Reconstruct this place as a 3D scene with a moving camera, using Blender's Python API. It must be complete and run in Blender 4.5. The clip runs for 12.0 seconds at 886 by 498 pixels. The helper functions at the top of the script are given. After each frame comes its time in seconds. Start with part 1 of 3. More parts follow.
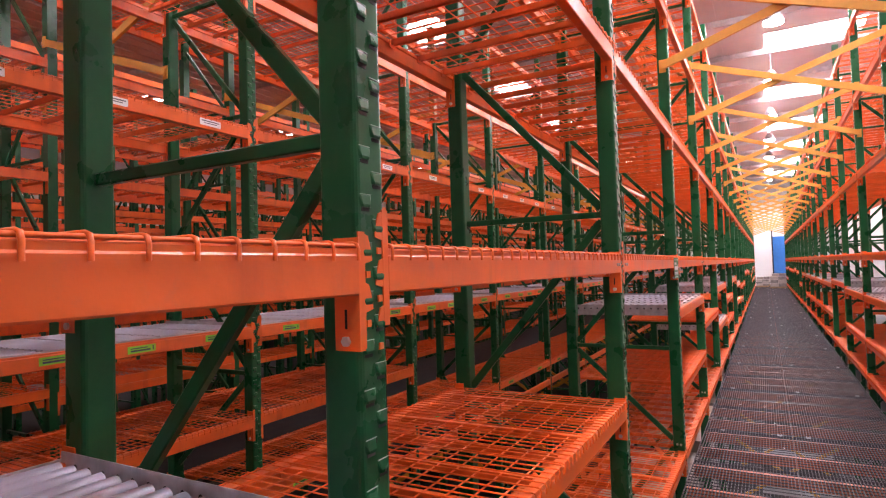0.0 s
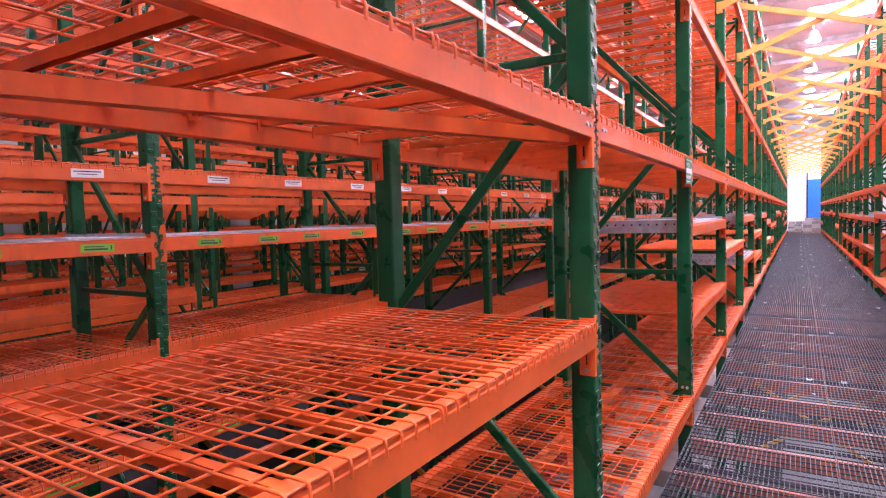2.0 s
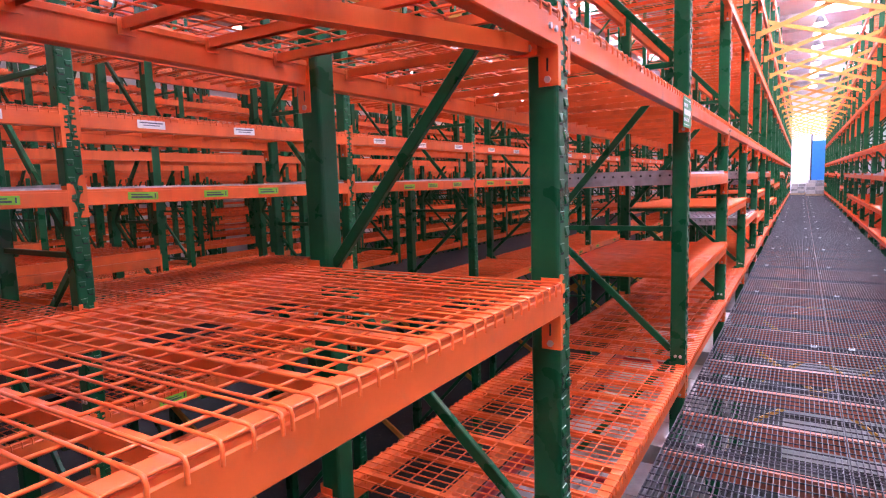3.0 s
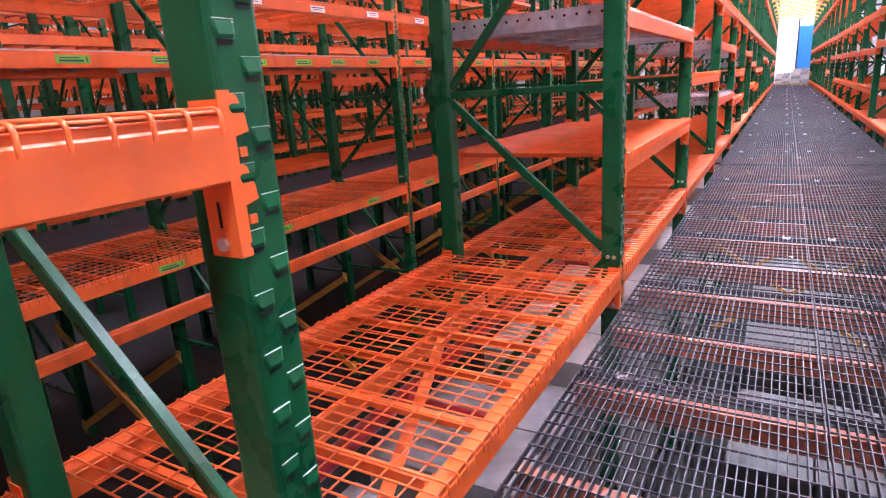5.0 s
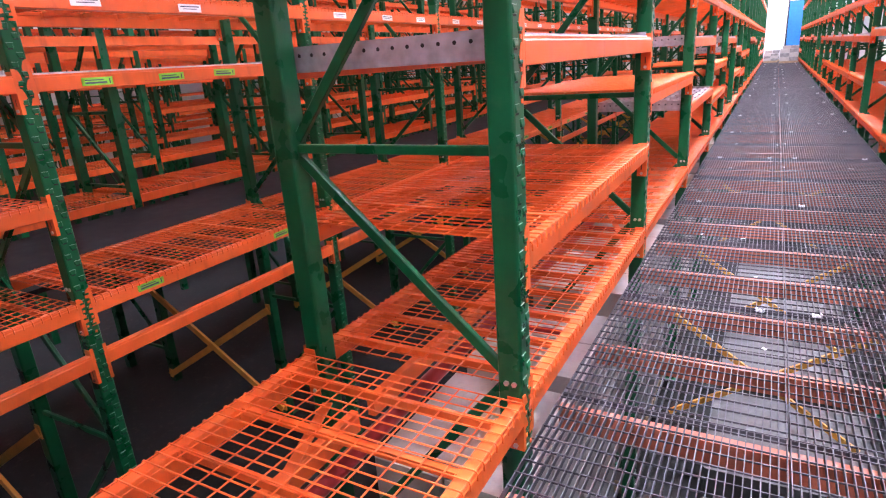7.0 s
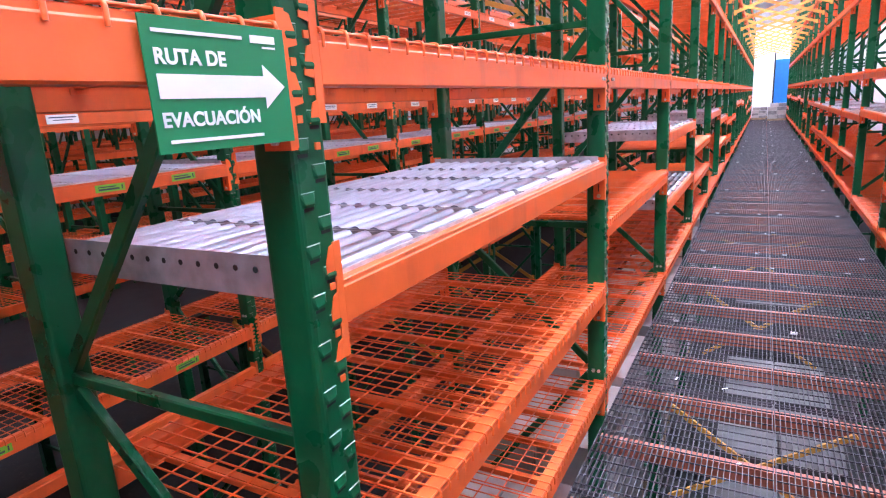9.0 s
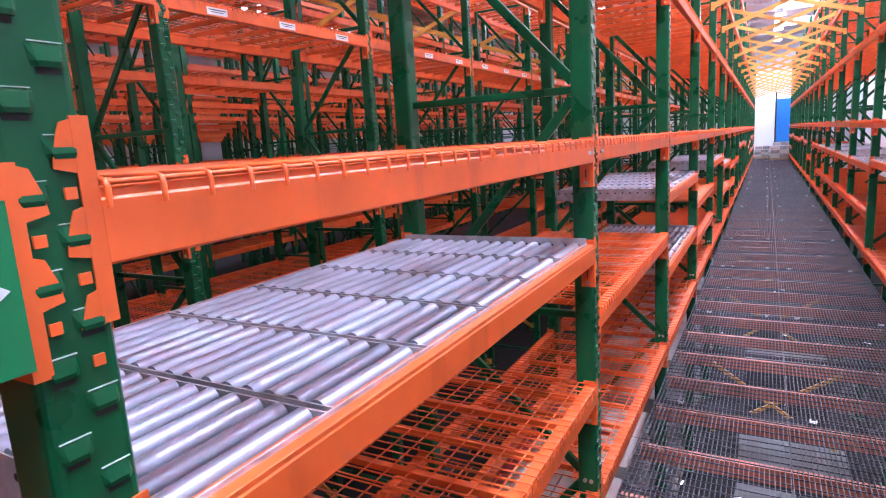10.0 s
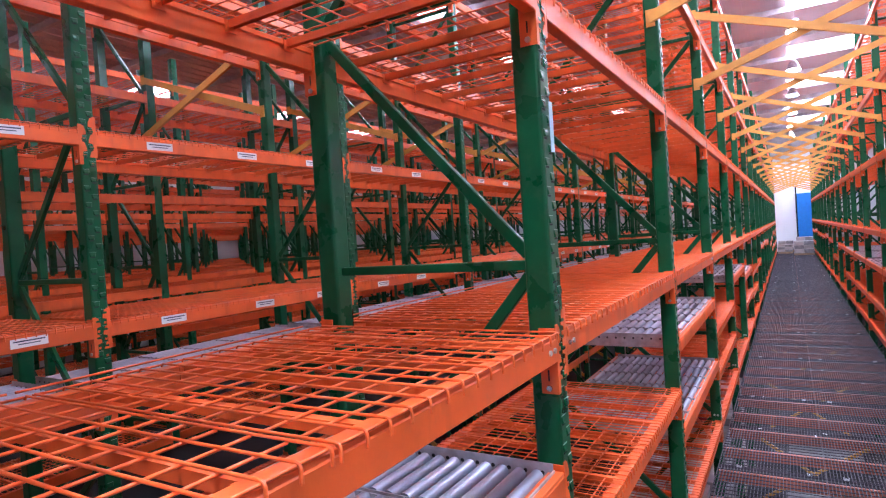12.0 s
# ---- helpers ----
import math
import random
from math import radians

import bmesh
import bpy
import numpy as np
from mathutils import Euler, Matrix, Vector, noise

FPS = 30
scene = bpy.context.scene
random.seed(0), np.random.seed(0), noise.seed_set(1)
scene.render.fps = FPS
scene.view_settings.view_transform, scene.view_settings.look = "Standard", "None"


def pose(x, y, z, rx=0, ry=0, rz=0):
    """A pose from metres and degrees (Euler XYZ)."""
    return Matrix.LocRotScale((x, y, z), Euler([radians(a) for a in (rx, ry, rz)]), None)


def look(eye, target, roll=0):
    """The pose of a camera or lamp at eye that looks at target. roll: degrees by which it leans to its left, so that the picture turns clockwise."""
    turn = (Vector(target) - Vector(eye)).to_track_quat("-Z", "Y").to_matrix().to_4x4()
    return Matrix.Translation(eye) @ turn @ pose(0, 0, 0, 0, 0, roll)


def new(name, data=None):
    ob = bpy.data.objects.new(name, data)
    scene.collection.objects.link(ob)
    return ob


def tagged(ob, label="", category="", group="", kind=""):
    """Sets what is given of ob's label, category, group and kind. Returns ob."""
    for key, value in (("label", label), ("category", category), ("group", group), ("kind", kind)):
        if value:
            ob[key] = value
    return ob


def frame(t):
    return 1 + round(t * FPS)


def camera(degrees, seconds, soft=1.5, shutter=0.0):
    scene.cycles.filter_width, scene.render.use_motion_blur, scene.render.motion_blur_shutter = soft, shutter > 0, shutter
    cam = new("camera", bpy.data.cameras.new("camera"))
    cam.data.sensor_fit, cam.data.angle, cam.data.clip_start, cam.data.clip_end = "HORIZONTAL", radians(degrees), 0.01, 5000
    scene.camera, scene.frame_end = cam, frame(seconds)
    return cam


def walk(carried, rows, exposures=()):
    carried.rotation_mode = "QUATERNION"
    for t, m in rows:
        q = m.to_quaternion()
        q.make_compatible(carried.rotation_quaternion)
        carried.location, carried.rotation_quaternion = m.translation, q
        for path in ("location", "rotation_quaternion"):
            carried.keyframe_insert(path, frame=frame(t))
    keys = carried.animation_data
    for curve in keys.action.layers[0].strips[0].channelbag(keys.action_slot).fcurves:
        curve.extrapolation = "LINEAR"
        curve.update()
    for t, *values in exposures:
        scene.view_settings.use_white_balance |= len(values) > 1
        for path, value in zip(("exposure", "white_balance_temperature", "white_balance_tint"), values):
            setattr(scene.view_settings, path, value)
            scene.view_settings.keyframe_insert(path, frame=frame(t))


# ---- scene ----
cam = camera(74.5, 12.0, soft=1.2)
EXPOSURES = [(0.0, 0.18, 8000, 18), (1.0, 0.38, 7200, 22), (1.5, 0.58, 6900, 24), (2.5, 0.77, 6250, 26), (5.0, 1.07, 6350, 17), (6.5, 1.28, 6500, 16), (8.5, 0.93, 6050, 13), (9.5, 0.61, 5950, 14), (10.5, 0.3, 5950, 16), (12.0, 0.03, 5900, 16)]
PATH = [
    (0, (0.019, -0.071, 1.937), (-0.948, 1.678, 2.007), -1.7),
    (0.5, (-0.022, 0.186, 1.867), (-1.021, 1.919, 1.902), -1.7),
    (1, (-0.01, 0.492, 1.766), (-1.029, 2.213, 1.755), -1.7),
    (1.5, (0.016, 0.745, 1.668), (-1.016, 2.458, 1.613), -1.7),
    (2, (-0.017, 1.049, 1.591), (-1.059, 2.753, 1.487), -1.6),
    (2.5, (-0.043, 1.291, 1.555), (-1.088, 2.989, 1.395), -1.6),
    (3, (-0.067, 1.575, 1.488), (-1.108, 3.267, 1.265), -1.8),
    (3.2, (-0.083, 1.706, 1.437), (-1.121, 3.399, 1.198), -1.9),
    (4.8, (-0.019, 2.605, 1.201), (-0.994, 4.276, 0.693), -3.7),
    (5, (-0.018, 2.737, 1.172), (-0.996, 4.399, 0.642), -3.8),
    (5.5, (0.006, 3.03, 1.166), (-0.962, 4.686, 0.6), -4.0),
    (6, (0.032, 3.338, 1.235), (-0.921, 4.992, 0.639), -4.1),
    (6.5, (0.021, 3.642, 1.314), (-0.926, 5.296, 0.709), -4.1),
    (6.7, (0.022, 3.761, 1.363), (-0.924, 5.413, 0.75), -4.1),
    (8.3, (0.004, 4.598, 1.682), (-0.927, 6.285, 1.147), -3.7),
    (8.5, (0.039, 4.676, 1.718), (-0.905, 6.363, 1.206), -3.8),
    (9, (0.044, 4.933, 1.831), (-0.899, 6.634, 1.366), -3.6),
    (9.5, (-0.001, 5.18, 1.919), (-0.95, 6.891, 1.506), -3.5),
    (10, (-0.001, 5.431, 2.01), (-0.962, 7.15, 1.66), -3.5),
    (10.1, (0.013, 5.463, 2.031), (-0.955, 7.18, 1.691), -3.8),
    (10.5, (-0.016, 5.625, 2.099), (-0.986, 7.351, 1.815), -3.5),
    (11, (-0.047, 5.857, 2.164), (-1.032, 7.585, 1.954), -3.6),
    (11.5, (-0.03, 6.05, 2.255), (-1.036, 7.774, 2.123), -3.7),
    (12, (0.011, 6.238, 2.351), (-1.012, 7.957, 2.312), -3.8),
]
walk(cam, [(t, look(eye, target, roll)) for t, eye, target, roll in PATH], exposures=EXPOSURES)

# ---- light ----
GLOW = 28.0
world = bpy.data.worlds.new("world")
scene.world = world
world.use_nodes = True
sky = world.node_tree.nodes.new("ShaderNodeTexSky")
sky.sky_type, sky.sun_disc, sky.sun_elevation = "NISHITA", False, radians(50)
world.node_tree.links.new(sky.outputs[0], world.node_tree.nodes["Background"].inputs[0])
world.node_tree.nodes["Background"].inputs[1].default_value = 0.1


# ---- materials ----
def paint(name, color, rough=0.4, metal=0.0, vary=0.25, scale=6.0, grime=0.0, bump=0.06, fine=90.0, coat=0.0, gloss=0.5, drips=0.0):
    """A surface with variation at two scales, grime and fine relief."""
    m = bpy.data.materials.new(name)
    m.use_nodes = True
    nt = m.node_tree
    b = nt.nodes["Principled BSDF"]
    co = nt.nodes.new("ShaderNodeNewGeometry")
    n1, n2 = nt.nodes.new("ShaderNodeTexNoise"), nt.nodes.new("ShaderNodeTexNoise")
    n1.inputs["Scale"].default_value, n1.inputs["Detail"].default_value = scale, 6
    n2.inputs["Scale"].default_value, n2.inputs["Detail"].default_value = fine, 3
    for n in (n1, n2):
        nt.links.new(co.outputs["Position"], n.inputs["Vector"])
    ramp = nt.nodes.new("ShaderNodeValToRGB")
    dark = [c * (1 - vary) for c in color]
    lite = [min(1, c * (1 + vary * 0.5)) for c in color]
    ramp.color_ramp.elements[0].position, ramp.color_ramp.elements[0].color = 0.3, (*dark, 1)
    ramp.color_ramp.elements[1].position, ramp.color_ramp.elements[1].color = 0.7, (*lite, 1)
    nt.links.new(n1.outputs["Fac"], ramp.inputs["Fac"])
    out = ramp.outputs[0]
    info = nt.nodes.new("ShaderNodeObjectInfo")
    hsv = nt.nodes.new("ShaderNodeHueSaturation")
    val = nt.nodes.new("ShaderNodeMapRange")
    val.inputs["To Min"].default_value, val.inputs["To Max"].default_value = 0.9, 1.08
    nt.links.new(info.outputs["Random"], val.inputs["Value"])
    nt.links.new(val.outputs[0], hsv.inputs["Value"])
    nt.links.new(out, hsv.inputs["Color"])
    out = hsv.outputs[0]
    if grime:
        mix = nt.nodes.new("ShaderNodeMix")
        mix.data_type = "RGBA"
        n3 = nt.nodes.new("ShaderNodeTexNoise")
        n3.inputs["Scale"].default_value, n3.inputs["Detail"].default_value, n3.inputs["Roughness"].default_value = 14, 8, 0.7
        nt.links.new(co.outputs["Position"], n3.inputs["Vector"])
        r3 = nt.nodes.new("ShaderNodeMapRange")
        r3.inputs["From Min"].default_value, r3.inputs["From Max"].default_value, r3.inputs["To Max"].default_value = 0.55, 0.78, grime
        nt.links.new(n3.outputs["Fac"], r3.inputs["Value"])
        nt.links.new(r3.outputs[0], mix.inputs[0])
        nt.links.new(out, mix.inputs[6])
        mix.inputs[7].default_value = (0.2, 0.16, 0.13, 1)
        out = mix.outputs[2]
    if drips:                       # dark runs down the face, narrow along the beam and long in height
        ma = nt.nodes.new("ShaderNodeMapping")
        ma.inputs["Scale"].default_value = (9, 9, 1.2)
        nt.links.new(co.outputs["Position"], ma.inputs["Vector"])
        n4 = nt.nodes.new("ShaderNodeTexNoise")
        n4.inputs["Scale"].default_value, n4.inputs["Detail"].default_value = 1.0, 4
        nt.links.new(ma.outputs[0], n4.inputs["Vector"])
        r4 = nt.nodes.new("ShaderNodeMapRange")
        r4.inputs["From Min"].default_value, r4.inputs["From Max"].default_value, r4.inputs["To Max"].default_value = 0.56, 0.72, drips
        nt.links.new(n4.outputs["Fac"], r4.inputs["Value"])
        mix4 = nt.nodes.new("ShaderNodeMix")
        mix4.data_type = "RGBA"
        nt.links.new(r4.outputs[0], mix4.inputs[0])
        nt.links.new(out, mix4.inputs[6])
        mix4.inputs[7].default_value = (0.3, 0.045, 0.015, 1)
        out = mix4.outputs[2]
    nt.links.new(out, b.inputs["Base Color"])
    b.inputs["Specular IOR Level"].default_value = gloss
    rr = nt.nodes.new("ShaderNodeMapRange")
    rr.inputs["To Min"].default_value, rr.inputs["To Max"].default_value = max(0.05, rough - 0.14), min(1, rough + 0.14)
    nt.links.new(n1.outputs["Fac"], rr.inputs["Value"])
    nt.links.new(rr.outputs[0], b.inputs["Roughness"])
    b.inputs["Metallic"].default_value, b.inputs["Coat Weight"].default_value = metal, coat
    bp = nt.nodes.new("ShaderNodeBump")
    bp.inputs["Strength"].default_value, bp.inputs["Distance"].default_value = bump, 0.004
    nt.links.new(n2.outputs["Fac"], bp.inputs["Height"])
    nt.links.new(bp.outputs[0], b.inputs["Normal"])
    return m


def glow(name, color, strength):
    m = bpy.data.materials.new(name)
    m.use_nodes = True
    b = m.node_tree.nodes["Principled BSDF"]
    b.inputs["Base Color"].default_value = (0.8, 0.8, 0.8, 1)
    b.inputs["Emission Color"].default_value, b.inputs["Emission Strength"].default_value = (*color, 1), strength
    return m


ORANGE = paint("orange_paint", (0.78, 0.128, 0.022), 0.38, grime=0.22, vary=0.16, bump=0.06, gloss=0.5, drips=0.4)
GREEN = paint("green_paint", (0.002, 0.082, 0.028), 0.3, grime=0.1, vary=0.3, bump=0.06, gloss=0.3)
YELLOW = paint("yellow_paint", (0.68, 0.32, 0.05), 0.5, vary=0.18, grime=0.15)
RED = paint("red_pipe_paint", (0.3, 0.015, 0.02), 0.35, vary=0.2)
ZINC = paint("galvanised_steel", (0.52, 0.53, 0.57), 0.42, metal=0.5, vary=0.3, scale=18, bump=0.05)
ROLL = paint("roller_steel", (0.44, 0.49, 0.59), 0.4, metal=0.65, vary=0.16, scale=4, bump=0.02)
GRATE = paint("grating_steel", (0.095, 0.088, 0.103), 0.55, metal=0.45, vary=0.4, scale=5, grime=0.15)
JOIST = paint("joist_paint", (0.5, 0.13, 0.07), 0.5, vary=0.3, grime=0.5)
BLACK = paint("slot_black", (0.012, 0.012, 0.012), 0.7, vary=0.1)
WORN = paint("worn_paint_edge", (0.42, 0.55, 0.47), 0.45, vary=0.3)
BOLT = paint("bolt_steel", (0.6, 0.6, 0.62), 0.3, metal=0.9)
# far darker than real concrete: the lower level's deep shade is in this colour
SHADED_CONCRETE = paint("concrete", (0.022, 0.021, 0.021), 0.85, vary=0.4, scale=1.5, grime=0.2, bump=0.2, gloss=0.2)
CEIL = paint("roof_sheet", (0.52, 0.48, 0.5), 0.55, vary=0.12, scale=0.8)
ROOFBEAM = paint("roof_steel", (0.5, 0.47, 0.48), 0.5)
WHITEWALL = paint("white_wall", (0.8, 0.81, 0.83), 0.6, vary=0.06, scale=0.6)
BLUE = paint("blue_paint", (0.015, 0.2, 0.62), 0.4, vary=0.12)
WHITE = paint("white_label", (0.8, 0.8, 0.8), 0.5, vary=0.05)
SIGNGREEN = paint("sign_green", (0.004, 0.2, 0.065), 0.4, vary=0.05, bump=0.01)
SIGNWHITE = paint("sign_white", (0.82, 0.82, 0.86), 0.45, vary=0.04, bump=0.01)
LIME = paint("lime_label", (0.2, 0.55, 0.04), 0.5, vary=0.06)
INK = paint("label_ink", (0.05, 0.06, 0.1), 0.6)
CARTON = paint("carton_board", (0.45, 0.41, 0.385), 0.75, vary=0.2, scale=3, grime=0.3)
WRAP = paint("wrapped_grey_load", (0.055, 0.053, 0.05), 0.42, vary=0.6, scale=9, bump=0.9, fine=22)
GREYWRAP = paint("wrapped_pale_load", (0.26, 0.25, 0.25), 0.35, vary=0.4, scale=6, bump=0.4, fine=25)
PALLET = paint("pallet_wood", (0.35, 0.24, 0.14), 0.75, vary=0.3, scale=12)
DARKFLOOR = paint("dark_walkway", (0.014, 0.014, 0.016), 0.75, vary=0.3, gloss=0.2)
SKYLIGHT = glow("skylight_panel", (0.87, 0.94, 1.17), GLOW)
LAMPGLOW = glow("lamp_lens", (0.89, 0.95, 1.14), 480.0)


# ---- mesh building ----
class Build:
    """Collects faces for one mesh."""

    def __init__(self):
        self.v, self.f, self.m, self.s = [], [], [], []

    def add(self, verts, faces, mat=0, smooth=False):
        n = len(self.v)
        self.v.extend(verts)
        self.f.extend(tuple(i + n for i in f) for f in faces)
        self.m.extend([mat] * len(faces))
        self.s.extend([smooth] * len(faces))
        return self

    def box(self, x0, x1, y0, y1, z0, z1, mat=0):
        v = [(x, y, z) for x in (x0, x1) for y in (y0, y1) for z in (z0, z1)]
        return self.add(v, [(0, 1, 3, 2), (4, 6, 7, 5), (0, 4, 5, 1), (2, 3, 7, 6), (0, 2, 6, 4), (1, 5, 7, 3)], mat)

    def chamfered(self, x0, x1, y0, y1, z0, z1, c=0.004, mat=0):
        """A box with chamfered long z edges and top."""
        ring = [(x0 + c, y0), (x1 - c, y0), (x1, y0 + c), (x1, y1 - c), (x1 - c, y1), (x0 + c, y1), (x0, y1 - c), (x0, y0 + c)]
        return self.extrude(ring, 2, z0, z1, mat)

    def extrude(self, ring, axis, a, b, mat=0, smooth=False):
        """A polygon (two coordinates in axis order) pulled along an axis from a to b."""
        def put(p, h):
            return (h, p[0], p[1]) if axis == 0 else (p[0], h, p[1]) if axis == 1 else (p[0], p[1], h)
        n = len(ring)
        v = [put(p, a) for p in ring] + [put(p, b) for p in ring]
        self.add(v, [(i, (i + 1) % n, n + (i + 1) % n, n + i) for i in range(n)], mat, smooth)
        return self.add(v, [tuple(range(n))[::-1], tuple(range(n, 2 * n))], mat)

    def bar(self, p, q, w, h, mat=0):
        """A straight bar from p to q, w across (level) and h high."""
        p, q = Vector(p), Vector(q)
        d = (q - p).normalized()
        side = d.cross(Vector((0, 0, 1)))
        side = side.normalized() if side.length > 1e-4 else Vector((1, 0, 0))
        up = side.cross(d)
        v = [tuple(e + side * (w / 2 * i) + up * (h / 2 * j)) for e in (p, q) for i, j in ((-1, -1), (1, -1), (1, 1), (-1, 1))]
        return self.add(v, [(0, 1, 5, 4), (1, 2, 6, 5), (2, 3, 7, 6), (3, 0, 4, 7), (3, 2, 1, 0), (4, 5, 6, 7)], mat)

    def wire(self, pts, r, n=5, mat=0):
        """A round wire through points that lie in a plane or on a line."""
        rings = []
        pts = [Vector(p) for p in pts]
        for i, p in enumerate(pts):
            d = (pts[min(i + 1, len(pts) - 1)] - pts[max(i - 1, 0)]).normalized()
            a = d.cross(Vector((0.03, 1, 0.07)) if abs(d.y) < 0.8 else Vector((1, 0.03, 0.07))).normalized()
            b = d.cross(a)
            rings.append([tuple(p + a * (r * math.cos(6.2832 * k / n)) + b * (r * math.sin(6.2832 * k / n))) for k in range(n)])
        v = [c for ring in rings for c in ring]
        f = [(i * n + k, i * n + (k + 1) % n, (i + 1) * n + (k + 1) % n, (i + 1) * n + k) for i in range(len(pts) - 1) for k in range(n)]
        self.add(v, f, mat, True)
        return self.add([*rings[0], *rings[-1]], [tuple(range(n))[::-1], tuple(range(n, 2 * n))], mat)

    def data(self, name, *materials):
        me = bpy.data.meshes.new(name)
        me.from_pydata(self.v, [], self.f)
        for m in materials:
            me.materials.append(m)
        me.polygons.foreach_set("material_index", self.m)
        me.polygons.foreach_set("use_smooth", self.s)
        bm = bmesh.new()
        bm.from_mesh(me)
        bmesh.ops.recalc_face_normals(bm, faces=bm.faces)
        bm.to_mesh(me)
        bm.free()
        me.update()
        return me


def part(name, me, parent, m=None, label=""):
    ob = new(name, me)
    ob.parent = parent
    if m is not None:
        ob.matrix_basis = m
    return tagged(ob, label) if label else ob


def thing(name, me, m, label, category, group="", kind=""):
    ob = new(name, me)
    ob.matrix_basis = m
    return tagged(ob, label, category, group, kind)


# ---- plan ----
BAY, FIRST = 2.43, 0.937          # post spacing along the aisle, first post by the start
GROUND, TOP = -2.4, 5.95
DEPTH = 1.08                      # front of the front post to back of the rear post
FRONT = -0.71                     # front face of the rack beside the walkway
OPPOSITE = 1.28
LOW, HIGH = -2, 21                # posts


def post_y(i):
    return FIRST + BAY * (i - 1)


Y0, Y1 = post_y(LOW) - 0.6, post_y(HIGH) + 0.6

# ---- hall ----
WEST, EAST, SOUTH, NORTH, ROOF = -30.0, 5.2, -8.5, 56.0, 8.3
# floor coloured near black to stand for the shade below the decks
thing("floor", Build().box(WEST, EAST, SOUTH, NORTH, GROUND - 0.2, GROUND).data("floor", SHADED_CONCRETE), Matrix(), "concrete warehouse floor under the racks, deep shade put into its near-black colour", "floor", kind="structure")
for nm, b in (("wall_west", (WEST - 0.2, WEST, SOUTH - 0.2, NORTH + 0.2)), ("wall_east", (EAST, EAST + 0.2, SOUTH - 0.2, NORTH + 0.2)),
              ("wall_south", (WEST, EAST, SOUTH - 0.2, SOUTH)), ("wall_north", (WEST, EAST, NORTH, NORTH + 0.2))):
    thing(nm, Build().box(*b, GROUND - 0.2, ROOF + 0.2).data(nm, WHITEWALL), Matrix(), "plain white painted warehouse wall", "wall", kind="structure")

SKYX = {1.45: 1.2, -7.6: 0.6, -19.6: 1.2}     # rows of skylights: middle and half width
SKY = [(cx, y) for cx in SKYX for y in range(-6, 52, 6)]
roof = Build()
cuts = sorted({c for cx in SKYX for c in (cx - SKYX[cx], cx + SKYX[cx])})
edges = [WEST, *cuts, EAST]
for i in range(len(edges) - 1):
    if i % 2 == 0:
        roof.box(edges[i], edges[i + 1], SOUTH, NORTH, ROOF, ROOF + 0.08)
    else:
        ys = [SOUTH, *[c for y in range(-6, 52, 6) for c in (y + 0.6, y + 2.2)], NORTH]
        for j in range(0, len(ys) - 1, 2):
            roof.box(edges[i], edges[i + 1], ys[j], ys[j + 1], ROOF, ROOF + 0.08)
k = WEST + 0.3
while k < EAST:                     # ribs of the sheeting
    if not any(abs(k - cx) < SKYX[cx] + 0.06 for cx in SKYX):
        roof.box(k, k + 0.05, SOUTH, NORTH, ROOF - 0.035, ROOF - 0.001)
    k += 0.45
thing("ceiling", roof.data("ceiling", CEIL), Matrix(), "pale ribbed metal roof sheeting with skylight openings", "ceiling", kind="structure")
pane = Build().box(-1.2, 1.2, 0, 1.6, 0.02, 0.05).data("skylight", SKYLIGHT)
for cx, y in SKY:
    thing("skylight", pane, pose(cx, y + 0.6, ROOF) @ Matrix.Diagonal((SKYX[cx] / 1.2, 1, 1, 1)), "bright translucent skylight panel in the metal roof", "skylight", "skylights")
purlin = Build().box(WEST, EAST, -0.05, 0.05, ROOF - 0.2, ROOF - 0.04).data("roof_beam", ROOFBEAM)
for y in range(-7, 56, 3):
    thing("roof_beam", purlin, pose(0, y - 0.2, 0), "grey steel purlin under the roof", "beam", "roof purlins", "structure")

shell = Build()
ring = [(0.05, 0.32), (0.1, 0.3), (0.2, 0.1), (0.22, 0)]
for a in range(16):
    c, s_, c2, s2 = math.cos(a * 0.3927), math.sin(a * 0.3927), math.cos((a + 1) * 0.3927), math.sin((a + 1) * 0.3927)
    for (r, z), (r2, z2) in zip(ring, ring[1:]):
        shell.add([(r * c, r * s_, z), (r * c2, r * s2, z), (r2 * c2, r2 * s2, z2), (r2 * c, r2 * s_, z2)], [(0, 1, 2, 3)], 0, True)
shell.wire([(0, 0, 0.3), (0, 0, 0.96)], 0.01)
SHELL = shell.data("shade", ZINC)
LENS = Build().extrude([(0.2 * math.cos(a * 0.3927), 0.2 * math.sin(a * 0.3927)) for a in range(16)], 2, -0.035, 0.02).data("lens", LAMPGLOW)
for y in range(4, 52, 5):
    lamp = thing("high_bay_lamp", SHELL, pose(0.4, y + 1.1, 7.35), "round grey high bay lamp hanging from the roof, lit", "lamp", "high bay lamps")
    part("lens", LENS, lamp, label="glowing lamp lens")

# ---- rack parts, front towards +x, front face at x 0 ----
TAB = 0.1016


